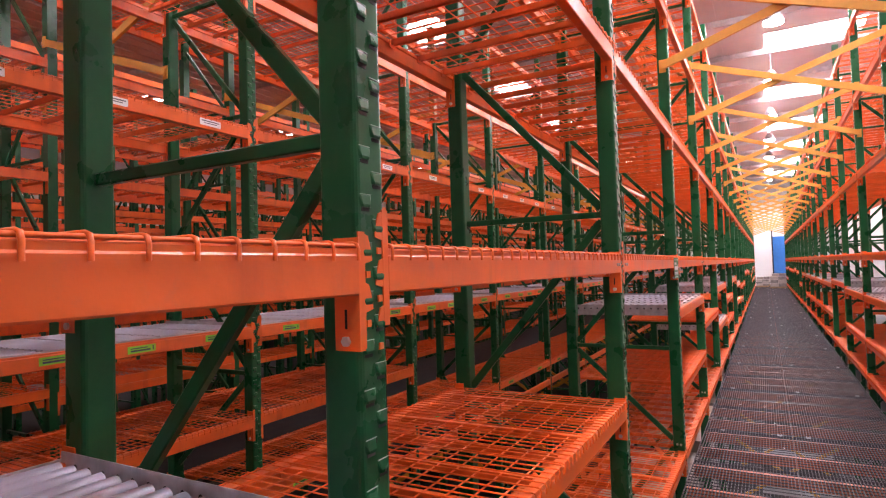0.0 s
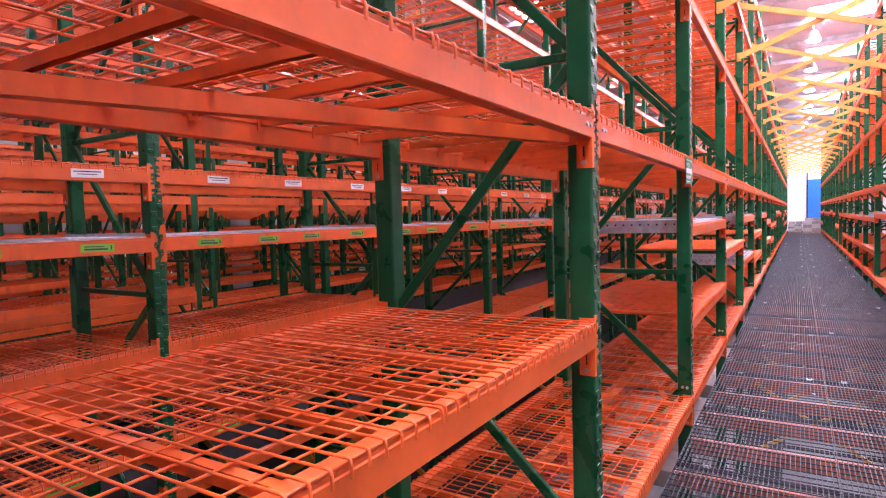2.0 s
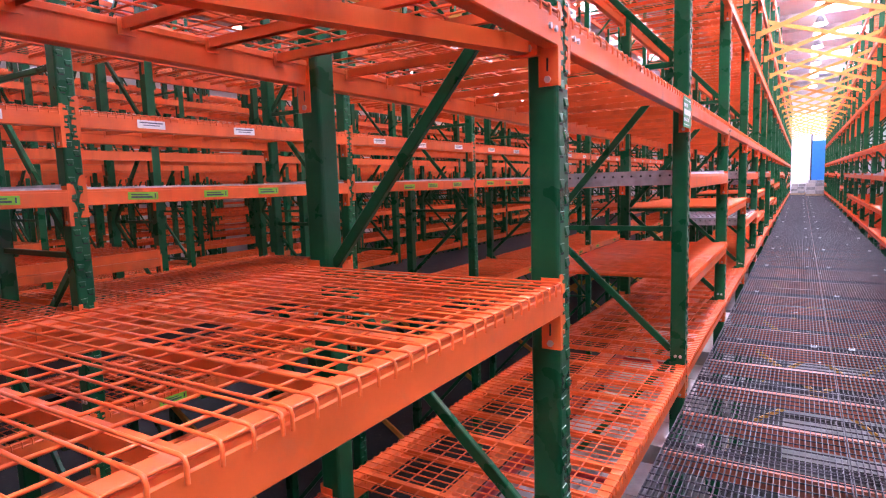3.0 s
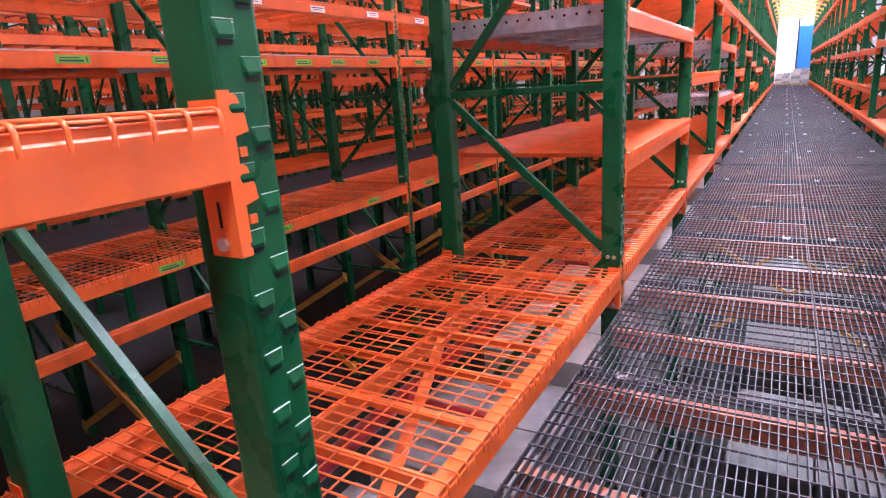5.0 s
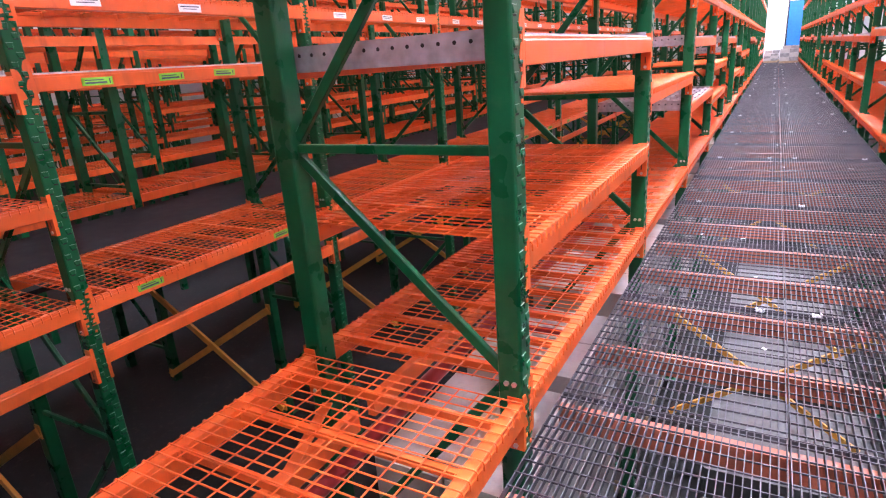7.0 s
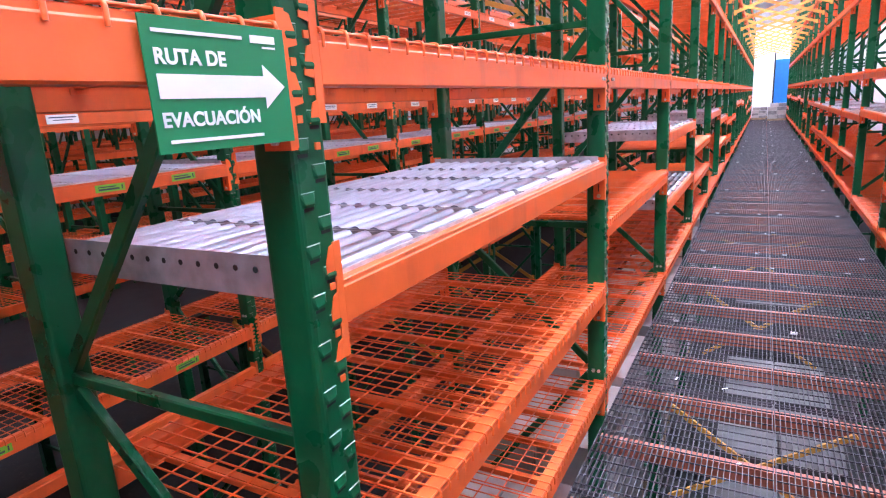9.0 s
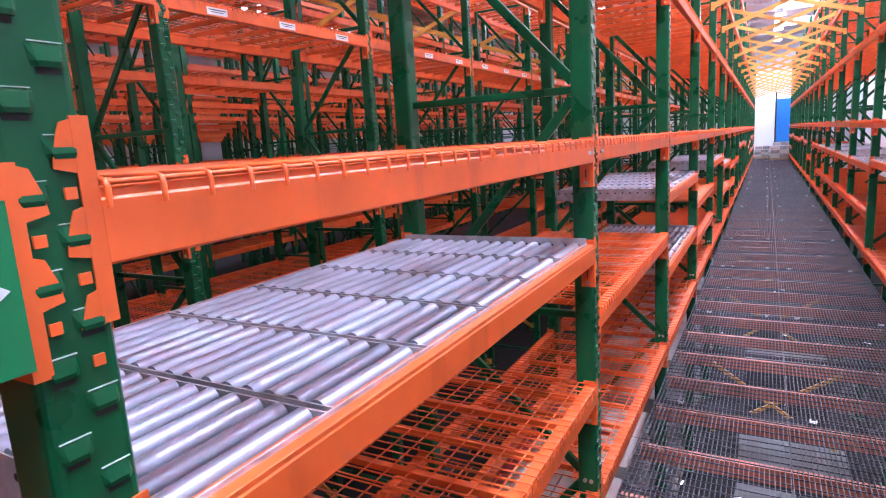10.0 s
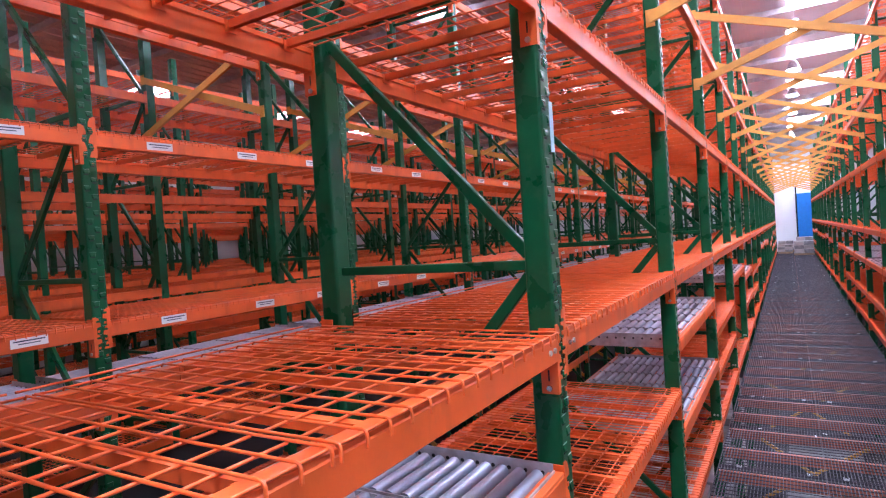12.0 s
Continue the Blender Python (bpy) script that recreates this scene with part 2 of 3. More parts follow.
def post_mesh(face):
    """A rolled post with staggered louvre tabs and slots on its outer face (face 1: +x, -1: -x)."""
    ring = []
    for cx, cy, a0 in ((-0.013, -0.037, -90), (-0.013, 0.037, 0), (-0.087, 0.037, 90), (-0.087, -0.037, 180)):
        ring += [(cx + 0.013 * math.cos(radians(a0 + d)), cy + 0.013 * math.sin(radians(a0 + d))) for d in (0, 30, 60, 90)]
    b = Build().extrude(ring, 2, GROUND, TOP)
    fx = 0 if face > 0 else -0.1
    z, row = GROUND + 0.1, 0
    while z < TOP - 0.05:           # hooded louvres, proud at their lower lip, with a worn upper edge
        y = 0.021 if row % 2 else -0.021
        hood = [(0.02, 0.03, 0.0008), (0.02, 0.026, 0.0022), (0.018, 0.009, 0.0056), (0.016, 0.003, 0.0045)]
        v = []
        for hw, dz, o in hood:
            v += [(fx, y - hw - 0.0015, z + dz), (fx + o * face, y - hw + 0.005, z + dz), (fx + o * face, y + hw - 0.005, z + dz), (fx, y + hw + 0.0015, z + dz)]
        b.add(v, [(4 * i + k, 4 * i + k + 1, 4 * i + k + 5, 4 * i + k + 4) for i in range(3) for k in range(3)] + [(0, 1, 2, 3), (12, 13, 14, 15)])
        b.box(min(fx, fx + 0.0022 * face), max(fx, fx + 0.0022 * face), y - 0.0185, y + 0.0185, z + 0.0298, z + 0.0311, 2)
        b.box(min(fx, fx + 0.001 * face), max(fx, fx + 0.001 * face), y - 0.014, y + 0.013, z - 0.005, z + 0.002, 1)
        z, row = z + TAB / 2, row + 1
    return b.data("post", GREEN, BLACK, WORN)


def channel(p, q, w=0.04, d=0.028):
    """A tubular brace with rounded corners."""
    p, q = Vector(p), Vector(q)
    dr = (q - p).normalized()
    up = Vector((0, 1, 0)).cross(dr).normalized()
    c = 0.004
    ring = [(-d / 2 + c, -w / 2), (d / 2 - c, -w / 2), (d / 2, -w / 2 + c), (d / 2, w / 2 - c), (d / 2 - c, w / 2), (-d / 2 + c, w / 2), (-d / 2, w / 2 - c), (-d / 2, -w / 2 + c)]
    v = [tuple(e + Vector((0, y, 0)) + up * u) for e in (p, q) for y, u in ring]
    b = Build().add(v, [(k, (k + 1) % 8, 8 + (k + 1) % 8, 8 + k) for k in range(8)] + [tuple(range(8))[::-1], tuple(range(8, 16))])
    return b.data("brace", GREEN)


FRONT_POST, REAR_POST = post_mesh(1), post_mesh(-1)
NODES = [-1.95, -0.9, 0.24, 1.13, 2.23, 3.27, 4.32, 5.37]
BRACES, MIRRORED = [], []
for i, z in enumerate(NODES):
    BRACES.append(("horizontal_brace", channel((-0.1, 0, z), (-DEPTH + 0.1, 0, z), 0.036)) if i != 2 else None)
    if i + 1 < len(NODES):
        a, c = (-0.1, -DEPTH + 0.1) if i % 2 == 0 else (-DEPTH + 0.1, -0.1)
        BRACES.append(("diagonal_brace", channel((a, 0, z + 0.04), (c, 0, NODES[i + 1] - 0.04), 0.045)))
        MIRRORED.append(("diagonal_brace", channel((c, 0, z + 0.04), (a, 0, NODES[i + 1] - 0.04), 0.045)))
BRACES = [b for b in BRACES if b]
MIRRORED += [b for b in BRACES if b[0] == "horizontal_brace"]
PLATE = Build().box(-0.13, 0.03, -0.09, 0.09, GROUND, GROUND + 0.012).data("base_plate", GREEN)
hexa = [(0.011 * math.cos(k * 1.0472), 0.011 * math.sin(k * 1.0472)) for k in range(6)]
SIDEBOLT = Build().extrude(hexa, 1, 0, 0.009).data("bolt", BOLT)


def upright(x, y, turn, row, braces=BRACES):
    fr = new("upright_frame")
    fr.matrix_basis = pose(x, y, 0, 0, 0, turn)
    tagged(fr, "dark green steel rack upright frame with slotted posts and diagonal bracing", "rack frame", row)
    part("front_post", FRONT_POST, fr)
    part("rear_post", REAR_POST, fr, pose(-DEPTH + 0.1, 0, 0))
    for nm, me in braces:
        part(nm, me, fr)
    part("base_plate", PLATE, fr)
    part("base_plate", PLATE, fr, pose(-DEPTH + 0.1, 0, 0))
    for dx in (-0.03, -0.062):
        part("bolt", SIDEBOLT, fr, pose(dx, -0.059, 0.25), "steel bolt head")
    return fr


SPAN = BAY - 0.1


def beam_mesh():
    """A step beam, its top at z 0, front face at x 0.005, centred along y."""
    prof = [(0.005, -0.092), (0.005, -0.016), (0.002, -0.012), (0.002, -0.002), (0, 0), (-0.05, 0), (-0.052, -0.003), (-0.052, -0.02), (-0.045, -0.024), (-0.045, -0.092), (-0.041, -0.096), (0.001, -0.096)]
    return Build().extrude(prof, 1, -SPAN / 2 + 0.004, SPAN / 2 - 0.004).data("load_beam", ORANGE)


def connector_mesh(near, top=0.05, low=-0.2):
    """A beam-end connector at the beam's low-y end: a toothed plate on the post's face and a cheek on its side."""
    b = Build()
    e = -SPAN / 2
    b.box(0.0015, 0.0045, e - 0.018, e + 0.004, low, top)
    if near:
        z = top - 0.004
        while z - 0.05 > low - 0.01:    # hooked teeth, slanting out to a square lower corner
            edge = [(e - 0.018, z), (e - 0.03, z - 0.004), (e - 0.041, z - 0.034), (e - 0.044, z - 0.056), (e - 0.018, z - 0.062)]
            edge = [(y, max(q, low)) for y, q in edge]
            b.add([(x, y, q) for x in (0.0015, 0.0042) for y, q in edge], [(0, 1, 2, 3, 4), (9, 8, 7, 6, 5), (0, 5, 6, 1), (1, 6, 7, 2), (2, 7, 8, 3), (3, 8, 9, 4)])
            b.box(0.0008, 0.0046, e - 0.036, e - 0.022, z - 0.092, z - 0.078)
            z -= TAB
    b.box(-0.06, 0.0015, e, e + 0.004, low, top - 0.012)
    b.box(-0.034, -0.028, e + 0.0035, e + 0.0046, low + 0.045, low + 0.085, 1)
    b.extrude([(-0.03 + x, low + 0.02 + z) for x, z in hexa], 1, e + 0.004, e + 0.011, 2)
    return b.data("connector", ORANGE, BLACK, BOLT)


def deck_mesh(length, pitch=0.051, pitch_x=0.09, r=0.0039, n=6):
    """A welded wire deck whose cross wires fold over the front edge."""
    b = Build()
    h = length / 2
    k = round(length / pitch)
    for i in range(k + 1):
        y = -h + i * length / k
        b.wire([(0.012, y, -0.028), (0.0125, y, -0.004), (0.009, y, 0.005), (0.0, y, 0.0075), (-DEPTH - 0.002, y, 0.0075), (-DEPTH - 0.011, y, -0.002)], r, n)
    x = 0.003
    for i in range(13):
        b.wire([(x - i * pitch_x, -h, 0.0025), (x - i * pitch_x, h, 0.0025)], r, n)
    return b.data("wire_deck", ORANGE)


def flat_top(length):
    return Build().box(-DEPTH + 0.05, -0.02, -length / 2, length / 2, -0.012, -0.004)


def bent(b, y):
    """An open-bottomed channel from the front beam to the rear beam."""
    c = [(y - 0.013, -0.034), (y - 0.013, -0.004), (y + 0.013, -0.004), (y + 0.013, -0.034), (y + 0.0105, -0.034), (y + 0.0105, -0.007), (y - 0.0105, -0.007), (y - 0.0105, -0.034)]
    return b.extrude(c, 0, -DEPTH + 0.04, -0.03)


CHANNEL = bent(Build(), 0).box(-DEPTH + 0.053, -DEPTH + 0.057, -0.026, 0.026, -0.05, -0.0045).box(-0.057, -0.0535, -0.026, 0.026, -0.05, -0.0045).data("support_channel", ORANGE)
BEAM, JOINT, JOINT_LOW, JOINT_FAR = beam_mesh(), connector_mesh(True, 0.085, -0.165), connector_mesh(True, 0.035, -0.21), connector_mesh(False)
HALFDECK = deck_mesh(SPAN / 2 - 0.02, r=0.0034)
HALFDECK_WIDE = deck_mesh(SPAN / 2 - 0.02, 0.074, 0.1)
DECK = deck_mesh(SPAN - 0.02, 0.051, 0.09, 0.0034, 4)

# labels on beam faces: bars stand for small print
def sticker(w, h, mat, bars):
    b = Build().box(0.0062, 0.0072, -w / 2, w / 2, -h / 2, h / 2, 0)
    for y0, y1, z0, z1 in bars:
        b.box(0.0072, 0.0078, y0 * w, y1 * w, z0 * h, z1 * h, 1)
    return b.data("label", mat, INK)


WHITE_LABEL = sticker(0.19, 0.052, WHITE, [(-0.42, 0.42, 0.12, 0.26), (-0.3, 0.3, -0.16, -0.06)])
LIME_LABEL = sticker(0.2, 0.048, LIME, [(-0.4, 0.2, 0.1, 0.24), (-0.4, 0.3, -0.28, -0.04), (0.38, 0.42, -0.3, 0.3)])


FRONTBOLT = Build().extrude([(y * 0.9, z * 0.9) for y, z in hexa], 0, 0, 0.007).data("bolt", BOLT)


def beam(m, row, near, labels=(), rear=False):
    text = "orange painted steel rack beam clipped between two posts"
    if labels:
        text = "orange steel rack beam with printed %s labels" % ("white" if labels[0] == WHITE_LABEL else "lime green")
    ob = thing("load_beam", BEAM, m, text, "rack beam", row)
    part("connector", JOINT if near else JOINT_FAR, ob)
    part("connector", JOINT_LOW if near else JOINT_FAR, ob, Matrix.Diagonal((1, -1, 1, 1)))
    if near and abs(m.translation.z - 1.985) < 0.01:    # bolts through the beam's end beside every second post
        side = 1 if round((m.translation.y - FIRST) / BAY - 0.5) % 2 == 0 else -1
        for dy in (0.03, 0.075):
            part("bolt", FRONTBOLT, ob, pose(0.005, side * (SPAN / 2 - dy), -0.05), "steel bolt head")
    n = 0 if not labels else 2 if m.translation.z < 0.5 else 3 if labels[0] == WHITE_LABEL else 4
    for i in range(n):
        part("shelf_label", labels[0], ob, pose(0, (-0.78 + i * 0.52 if n == 4 else -0.72 + i * (0.76 if n == 3 else 1.3)) + random.uniform(-0.06, 0.06), -0.05 + random.uniform(-0.006, 0.006), random.uniform(-1.5, 1.5)), "printed adhesive label")
    return ob


RAIL = Build()
RAIL.box(-DEPTH + 0.03, -0.03, -0.0015, 0.0015, -0.05, 0.052).box(-DEPTH + 0.03, -0.03, 0.0015, 0.018, -0.05, -0.047)
for k in range(15):
    x = -0.07 - k * 0.065
    RAIL.extrude([(x + 0.008 * math.cos(a * 0.785), 0.016 + 0.008 * math.sin(a * 0.785)) for a in range(8)], 1, -0.0024, 0.0024, 1)
RAIL = RAIL.data("side_rail", ZINC, BLACK)
DIVIDER = Build().box(-DEPTH + 0.03, -0.03, -0.014, -0.009, -0.03, 0.03).box(-DEPTH + 0.03, -0.03, 0.009, 0.014, -0.03, 0.03).box(-DEPTH + 0.03, -0.03, -0.009, 0.009, -0.03, -0.026).data("lane_divider", ZINC)
LANES = 6
LANE = (SPAN - 0.06) / LANES
circle = [(0.0235 * math.cos(a * 0.5236), 0.0235 * math.sin(a * 0.5236)) for a in range(12)]
ROLLER = Build().extrude(circle, 1, -LANE / 2 + 0.02, LANE / 2 - 0.02, 0, True).data("roller", ROLL)
FRONTRAIL = Build().box(-0.03, -0.024, -SPAN / 2 + 0.02, SPAN / 2 - 0.02, -0.02, 0.03).box(-DEPTH + 0.024, -DEPTH + 0.03, -SPAN / 2 + 0.02, SPAN / 2 - 0.02, -0.05, 0.03).data("end_rail", ZINC)
allr = Build()
for l in range(LANES):
    for k in range(15):
        c0 = -SPAN / 2 + 0.03 + LANE * (l + 0.5)
        allr.extrude([(-0.08 - k * 0.0665 + x, 0.012 + z) for x, z in circle[::2]], 1, c0 - LANE / 2 + 0.02, c0 + LANE / 2 - 0.02, 0, True)
ALLROLLERS = allr.data("roller_bed", ROLL)


def roller_deck(m, row, near):
    ob = thing("roller_deck", FRONTRAIL, m, "galvanised roller conveyor deck with six lanes resting on rack beams", "roller conveyor", row)
    for s in (-1, 1):
        part("side_rail", RAIL, ob, pose(0, s * (SPAN / 2 - 0.022), 0, 0, 0, 0) @ Matrix.Diagonal((1, -s, 1, 1)))
    for l in range(1, LANES):
        part("lane_divider", DIVIDER, ob, pose(0, -SPAN / 2 + 0.03 + LANE * l, 0))
    if not near:
        tagged(part("roller_bed", ALLROLLERS, ob), kind="stuff")
        return ob
    for l in range(LANES):
        for k in range(15):
            part("roller", ROLLER, ob, pose(-0.08 - k * 0.0665, -SPAN / 2 + 0.03 + LANE * (l + 0.5), 0.012 + random.uniform(-0.0015, 0.0015)))
    return ob


REST = Build()


def net(b, x, y, z, s):
    """A wire deck of a far shelf: cross wires, long wires and channels."""
    h = SPAN / 2 - 0.01
    for w in range(41):
        yy = y - h + w * 2 * h / 40
        b.bar((x + s * 0.01, yy, z + 0.0065), (x - s * DEPTH, yy, z + 0.0065), 0.006, 0.005)
    for w in range(11):
        xx = x - s * (0.03 + w * 0.1)
        b.bar((xx, y - h, z + 0.002), (xx, y + h, z + 0.002), 0.006, 0.005)
    for w in range(8):
        yy = y - 1.015 + w * 0.29
        b.box(min(x - s * 0.03, x - s * (DEPTH - 0.04)), max(x - s * 0.03, x - s * (DEPTH - 0.04)), yy - 0.013, yy + 0.013, z - 0.034, z - 0.004)


def shelf(x, y, z, turn, kind, row, near, labels=(), far=False):
    """Two beams with a wire or roller deck between posts, centred at y, beam tops at z."""
    m = pose(x, y, z, 0, 0, turn)
    beam(m, row, near or (bool(labels) and y < 14), labels)
    beam(m @ pose(-DEPTH, 0, 0, 0, 0, 180), row, False)
    if kind == "roller":
        roller_deck(m @ pose(0, 0, -0.02), row, near)
    elif kind == "wire" and near:
        for s in (-1, 1):
            d = thing("wire_deck", HALFDECK if z < 1.6 else HALFDECK_WIDE, m @ pose(random.uniform(-0.003, 0.003), s * (SPAN / 4), 0.003, 0, 0, random.uniform(-0.15, 0.15)), "orange welded wire mesh deck hooked over rack beams", "wire deck", row)
            for dy in (-0.435, -0.145, 0.145, 0.435):
                part("support_channel", CHANNEL, d, pose(0, dy, 0))
    elif kind == "wire" and far:
        net(REST, x, y, z + 0.003, 1 if turn == 0 else -1)
    elif kind == "wire":
        d = thing("wire_deck", DECK, m @ pose(0, 0, 0.003), "orange welded wire mesh deck hooked over rack beams", "wire deck", row)
        for w in range(8):
            part("support_channel", CHANNEL, d, pose(0, -1.015 + w * 0.29, 0))


# ---- the racks that can be told apart ----
for i in range(LOW, HIGH + 1):
    upright(FRONT, post_y(i), 0, "rack beside the walkway")
    upright(OPPOSITE, post_y(i), 180, "rack across the walkway")
    upright(-3.65, post_y(i), 0, "rack behind", MIRRORED)

UPPER = [3.21, 4.36, 5.5]
PLANS = {-2: [("roller", 1.5)], -1: [("wire", 1.155)], 0: [("roller", 1.42)], 1: [("wire", 1.155)], 2: [], 3: [("roller", 1.5), ("wire", 0.78)], 4: [("wire", 1.15)],
         5: [("roller", 1.5), ("roller", 0.84)], 6: [("wire", 1.15), ("wire", 0.7)], 7: [("roller", 1.5)], 8: [("roller", 1.3), ("wire", 0.8)]}
for k in range(LOW, HIGH):
    mid, near = post_y(k) + BAY / 2, 0 <= k <= 5
    row = "rack beside the walkway"
    plan = PLANS.get(k) or ([] if k == 2 else random.choice(list(PLANS.values())))
    for kind, z in [("wire", 0.17), ("wire", 1.985)] + plan:
        shelf(FRONT, mid, z, 0, kind, row, near, far=k > 8 or k < -1)
    for z in UPPER:
        shelf(FRONT, mid, z, 0, "wire", row, near and z < 4, far=k > 8 or k < -1 or z > 5)
    row = "rack across the walkway"
    for kind, z in [("wire", 0.17), ("wire", 1.985)] + random.choice([[("wire", 1.37)], [("roller", 1.37), ("wire", 0.7)], [("roller", 1.46)], [("wire", 0.9)]]):
        shelf(OPPOSITE, mid, z, 180, kind, row, False, far=not 2 <= k <= 7)
    for z in UPPER:
        shelf(OPPOSITE, mid, z, 180, "wire", row, False, far=not 2 <= k <= 7 or z > 5)
    row = "rack behind"
    tagging = k <= 10
    shelf(-3.65, mid, 0.15, 0, "wire", row, False, (LIME_LABEL,) if tagging else (), far=not 0 <= k <= 8)
    shelf(-3.65, mid, 1.52, 0, "roller", row, False, (LIME_LABEL,) if tagging else (), far=not 0 <= k <= 8)
    shelf(-3.65, mid, 1.97, 0, "wire", row, False, (WHITE_LABEL,) if tagging else (), far=not 0 <= k <= 8)
    shelf(-3.65, mid, 3.15, 0, "wire", row, False, (WHITE_LABEL,) if tagging else (), far=not 0 <= k <= 8)
    beam(pose(-3.65, mid, -0.205), row, False)
    if k in (0, 1, 2, 7, 9, 14):
        shelf(-3.65, mid, 0.8, 0, "wire", row, False)
    for z in (4.33, 5.5):
        shelf(-3.65, mid, z, 0, "wire", row, False, far=True)

shelf(-6.65, post_y(2) + BAY / 2, 0.7, 0, "roller", "rack further back", False)

thing("wire_decks", REST.data("wire_decks", ORANGE), Matrix(), "orange wire mesh decks on the racks' far shelves", "wire decks", "far racks", "stuff")

# ---- the rows past those: too many to count ----
posts, bars, nets = Build(), Build(), Build()
for i in range(LOW, HIGH + 1):
    y = post_y(i)
    posts.box(-0.1, 0, y - 0.05, y + 0.05, GROUND, TOP).box(-DEPTH, -DEPTH + 0.1, y - 0.05, y + 0.05, GROUND, TOP)
    for n, z in enumerate(NODES[:-1]):
        a, c = (-0.1, -DEPTH + 0.1) if n % 2 == 0 else (-DEPTH + 0.1, -0.1)
        posts.bar((a, y, z), (c, y, NODES[n + 1]), 0.028, 0.045)
        posts.bar((-0.1, y, z), (-DEPTH + 0.1, y, z), 0.028, 0.036)
    if i == HIGH:
        continue
    zs = [0.14, 1.96, 3.1, 4.33, 5.5] + random.choice([[1.46], [1.2], [0.8, 1.5], []])
    for z in zs:
        for x in (0.005, -DEPTH + 0.045):
            bars.box(x - 0.05, x, y + 0.05, y + BAY - 0.05, z - 0.096, z)
            for e in (y + 0.052, y + BAY - 0.056):
                bars.box(x - 0.05, x + 0.001, e, e + 0.004, z - 0.23, z + 0.05)
        net(nets, 0, y + BAY / 2, z, 1)
posts, bars, nets = posts.data("rack_frames", GREEN), bars.data("rack_beams", ORANGE), nets.data("wire_decks", ORANGE)
for x in (-6.65, -9.55, -12.6, -15.5, -18.55, -21.5, -24.4, -27.35):
    far = pose(x, 0, 0)
    thing("rack_frames", posts, far, "row of dark green rack upright frames further back", "rack frames", "far racks", "stuff")
    thing("rack_beams", bars, far, "orange rack beams on several levels further back", "rack beams", "far racks", "stuff")
    thing("wire_decks", nets, far, "orange wire mesh decks on far rack levels", "wire decks", "far racks", "stuff")

# ---- walkways ----
PANEL_L = 1.2333
deck = tagged(new("walkway_1"), "dark steel bar grating walkway on orange joists", "walkway", kind="structure")
for nm, x0, x1 in (("grating_panel", -0.68, 0.19), ("grating_panel", 0.196, 1.21)):
    g = Build()
    n = round((x1 - x0) / 0.027)
    for i in range(n + 1):
        x = x0 + 0.003 + i * (x1 - x0 - 0.006) / n
        g.box(x - 0.0018, x + 0.0018, 0.003, PANEL_L - 0.003, -0.028, -0.001)
    for i in range(16):
        y = 0.04 + i * PANEL_L / 16
        g.box(x0, x1, y - 0.002, y + 0.002, -0.007, 0.0006)
    for y in (0.003, PANEL_L - 0.006):
        g.box(x0, x1, y, y + 0.003, -0.03, -0.002)
    g = g.data("grating_panel", GRATE)
    for k in range(-6, 40):
        part("grating_panel", g, deck, pose(0, 4.92 + (k - 4) * PANEL_L, random.uniform(-0.001, 0.001)))
jo = Build().extrude([(-0.025, -0.13), (-0.025, -0.031), (0.025, -0.031), (0.025, -0.036), (-0.02, -0.036), (-0.02, -0.125), (0.025, -0.125), (0.025, -0.13)], 0, -0.672, 1.2).data("walkway_joist", JOIST)
for k in range(-20, 72):
    part("joist", jo, deck, pose(0, 4.86 + k * 0.6167, 0), "orange steel channel joist")
seam = Build().box(-0.675, 1.205, -0.032, 0.032, -0.0305, -0.029).data("seam_plate", BLACK)
for k in range(-3, 19):
    part("seam_plate", seam, deck, pose(0, 4.92 + (k - 2) * PANEL_L * 2, -0.0), "black steel plate under a joint of the grating")
clip = Build().box(-0.022, 0.022, -0.012, 0.012, 0, 0.004).box(-0.022, -0.016, -0.012, 0.012, 0.004, 0.018).box(0.016, 0.022, -0.012, 0.012, 0.004, 0.018).extrude(hexa, 2, 0.004, 0.012).data("grating_clip", BOLT)
for k in range(-3, 20):
    for x in (-0.5, 0.07, 0.34, 1.05):
        if random.random() < 0.85:
            part("grating_clip", clip, deck, pose(x, 4.89 + (k - 2) * PANEL_L * 2 + random.uniform(-0.02, 0.02), 0.001, 0, 0, random.uniform(-25, 25)), "galvanised saddle clip")
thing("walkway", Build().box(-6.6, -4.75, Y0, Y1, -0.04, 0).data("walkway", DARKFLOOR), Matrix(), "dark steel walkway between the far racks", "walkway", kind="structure")

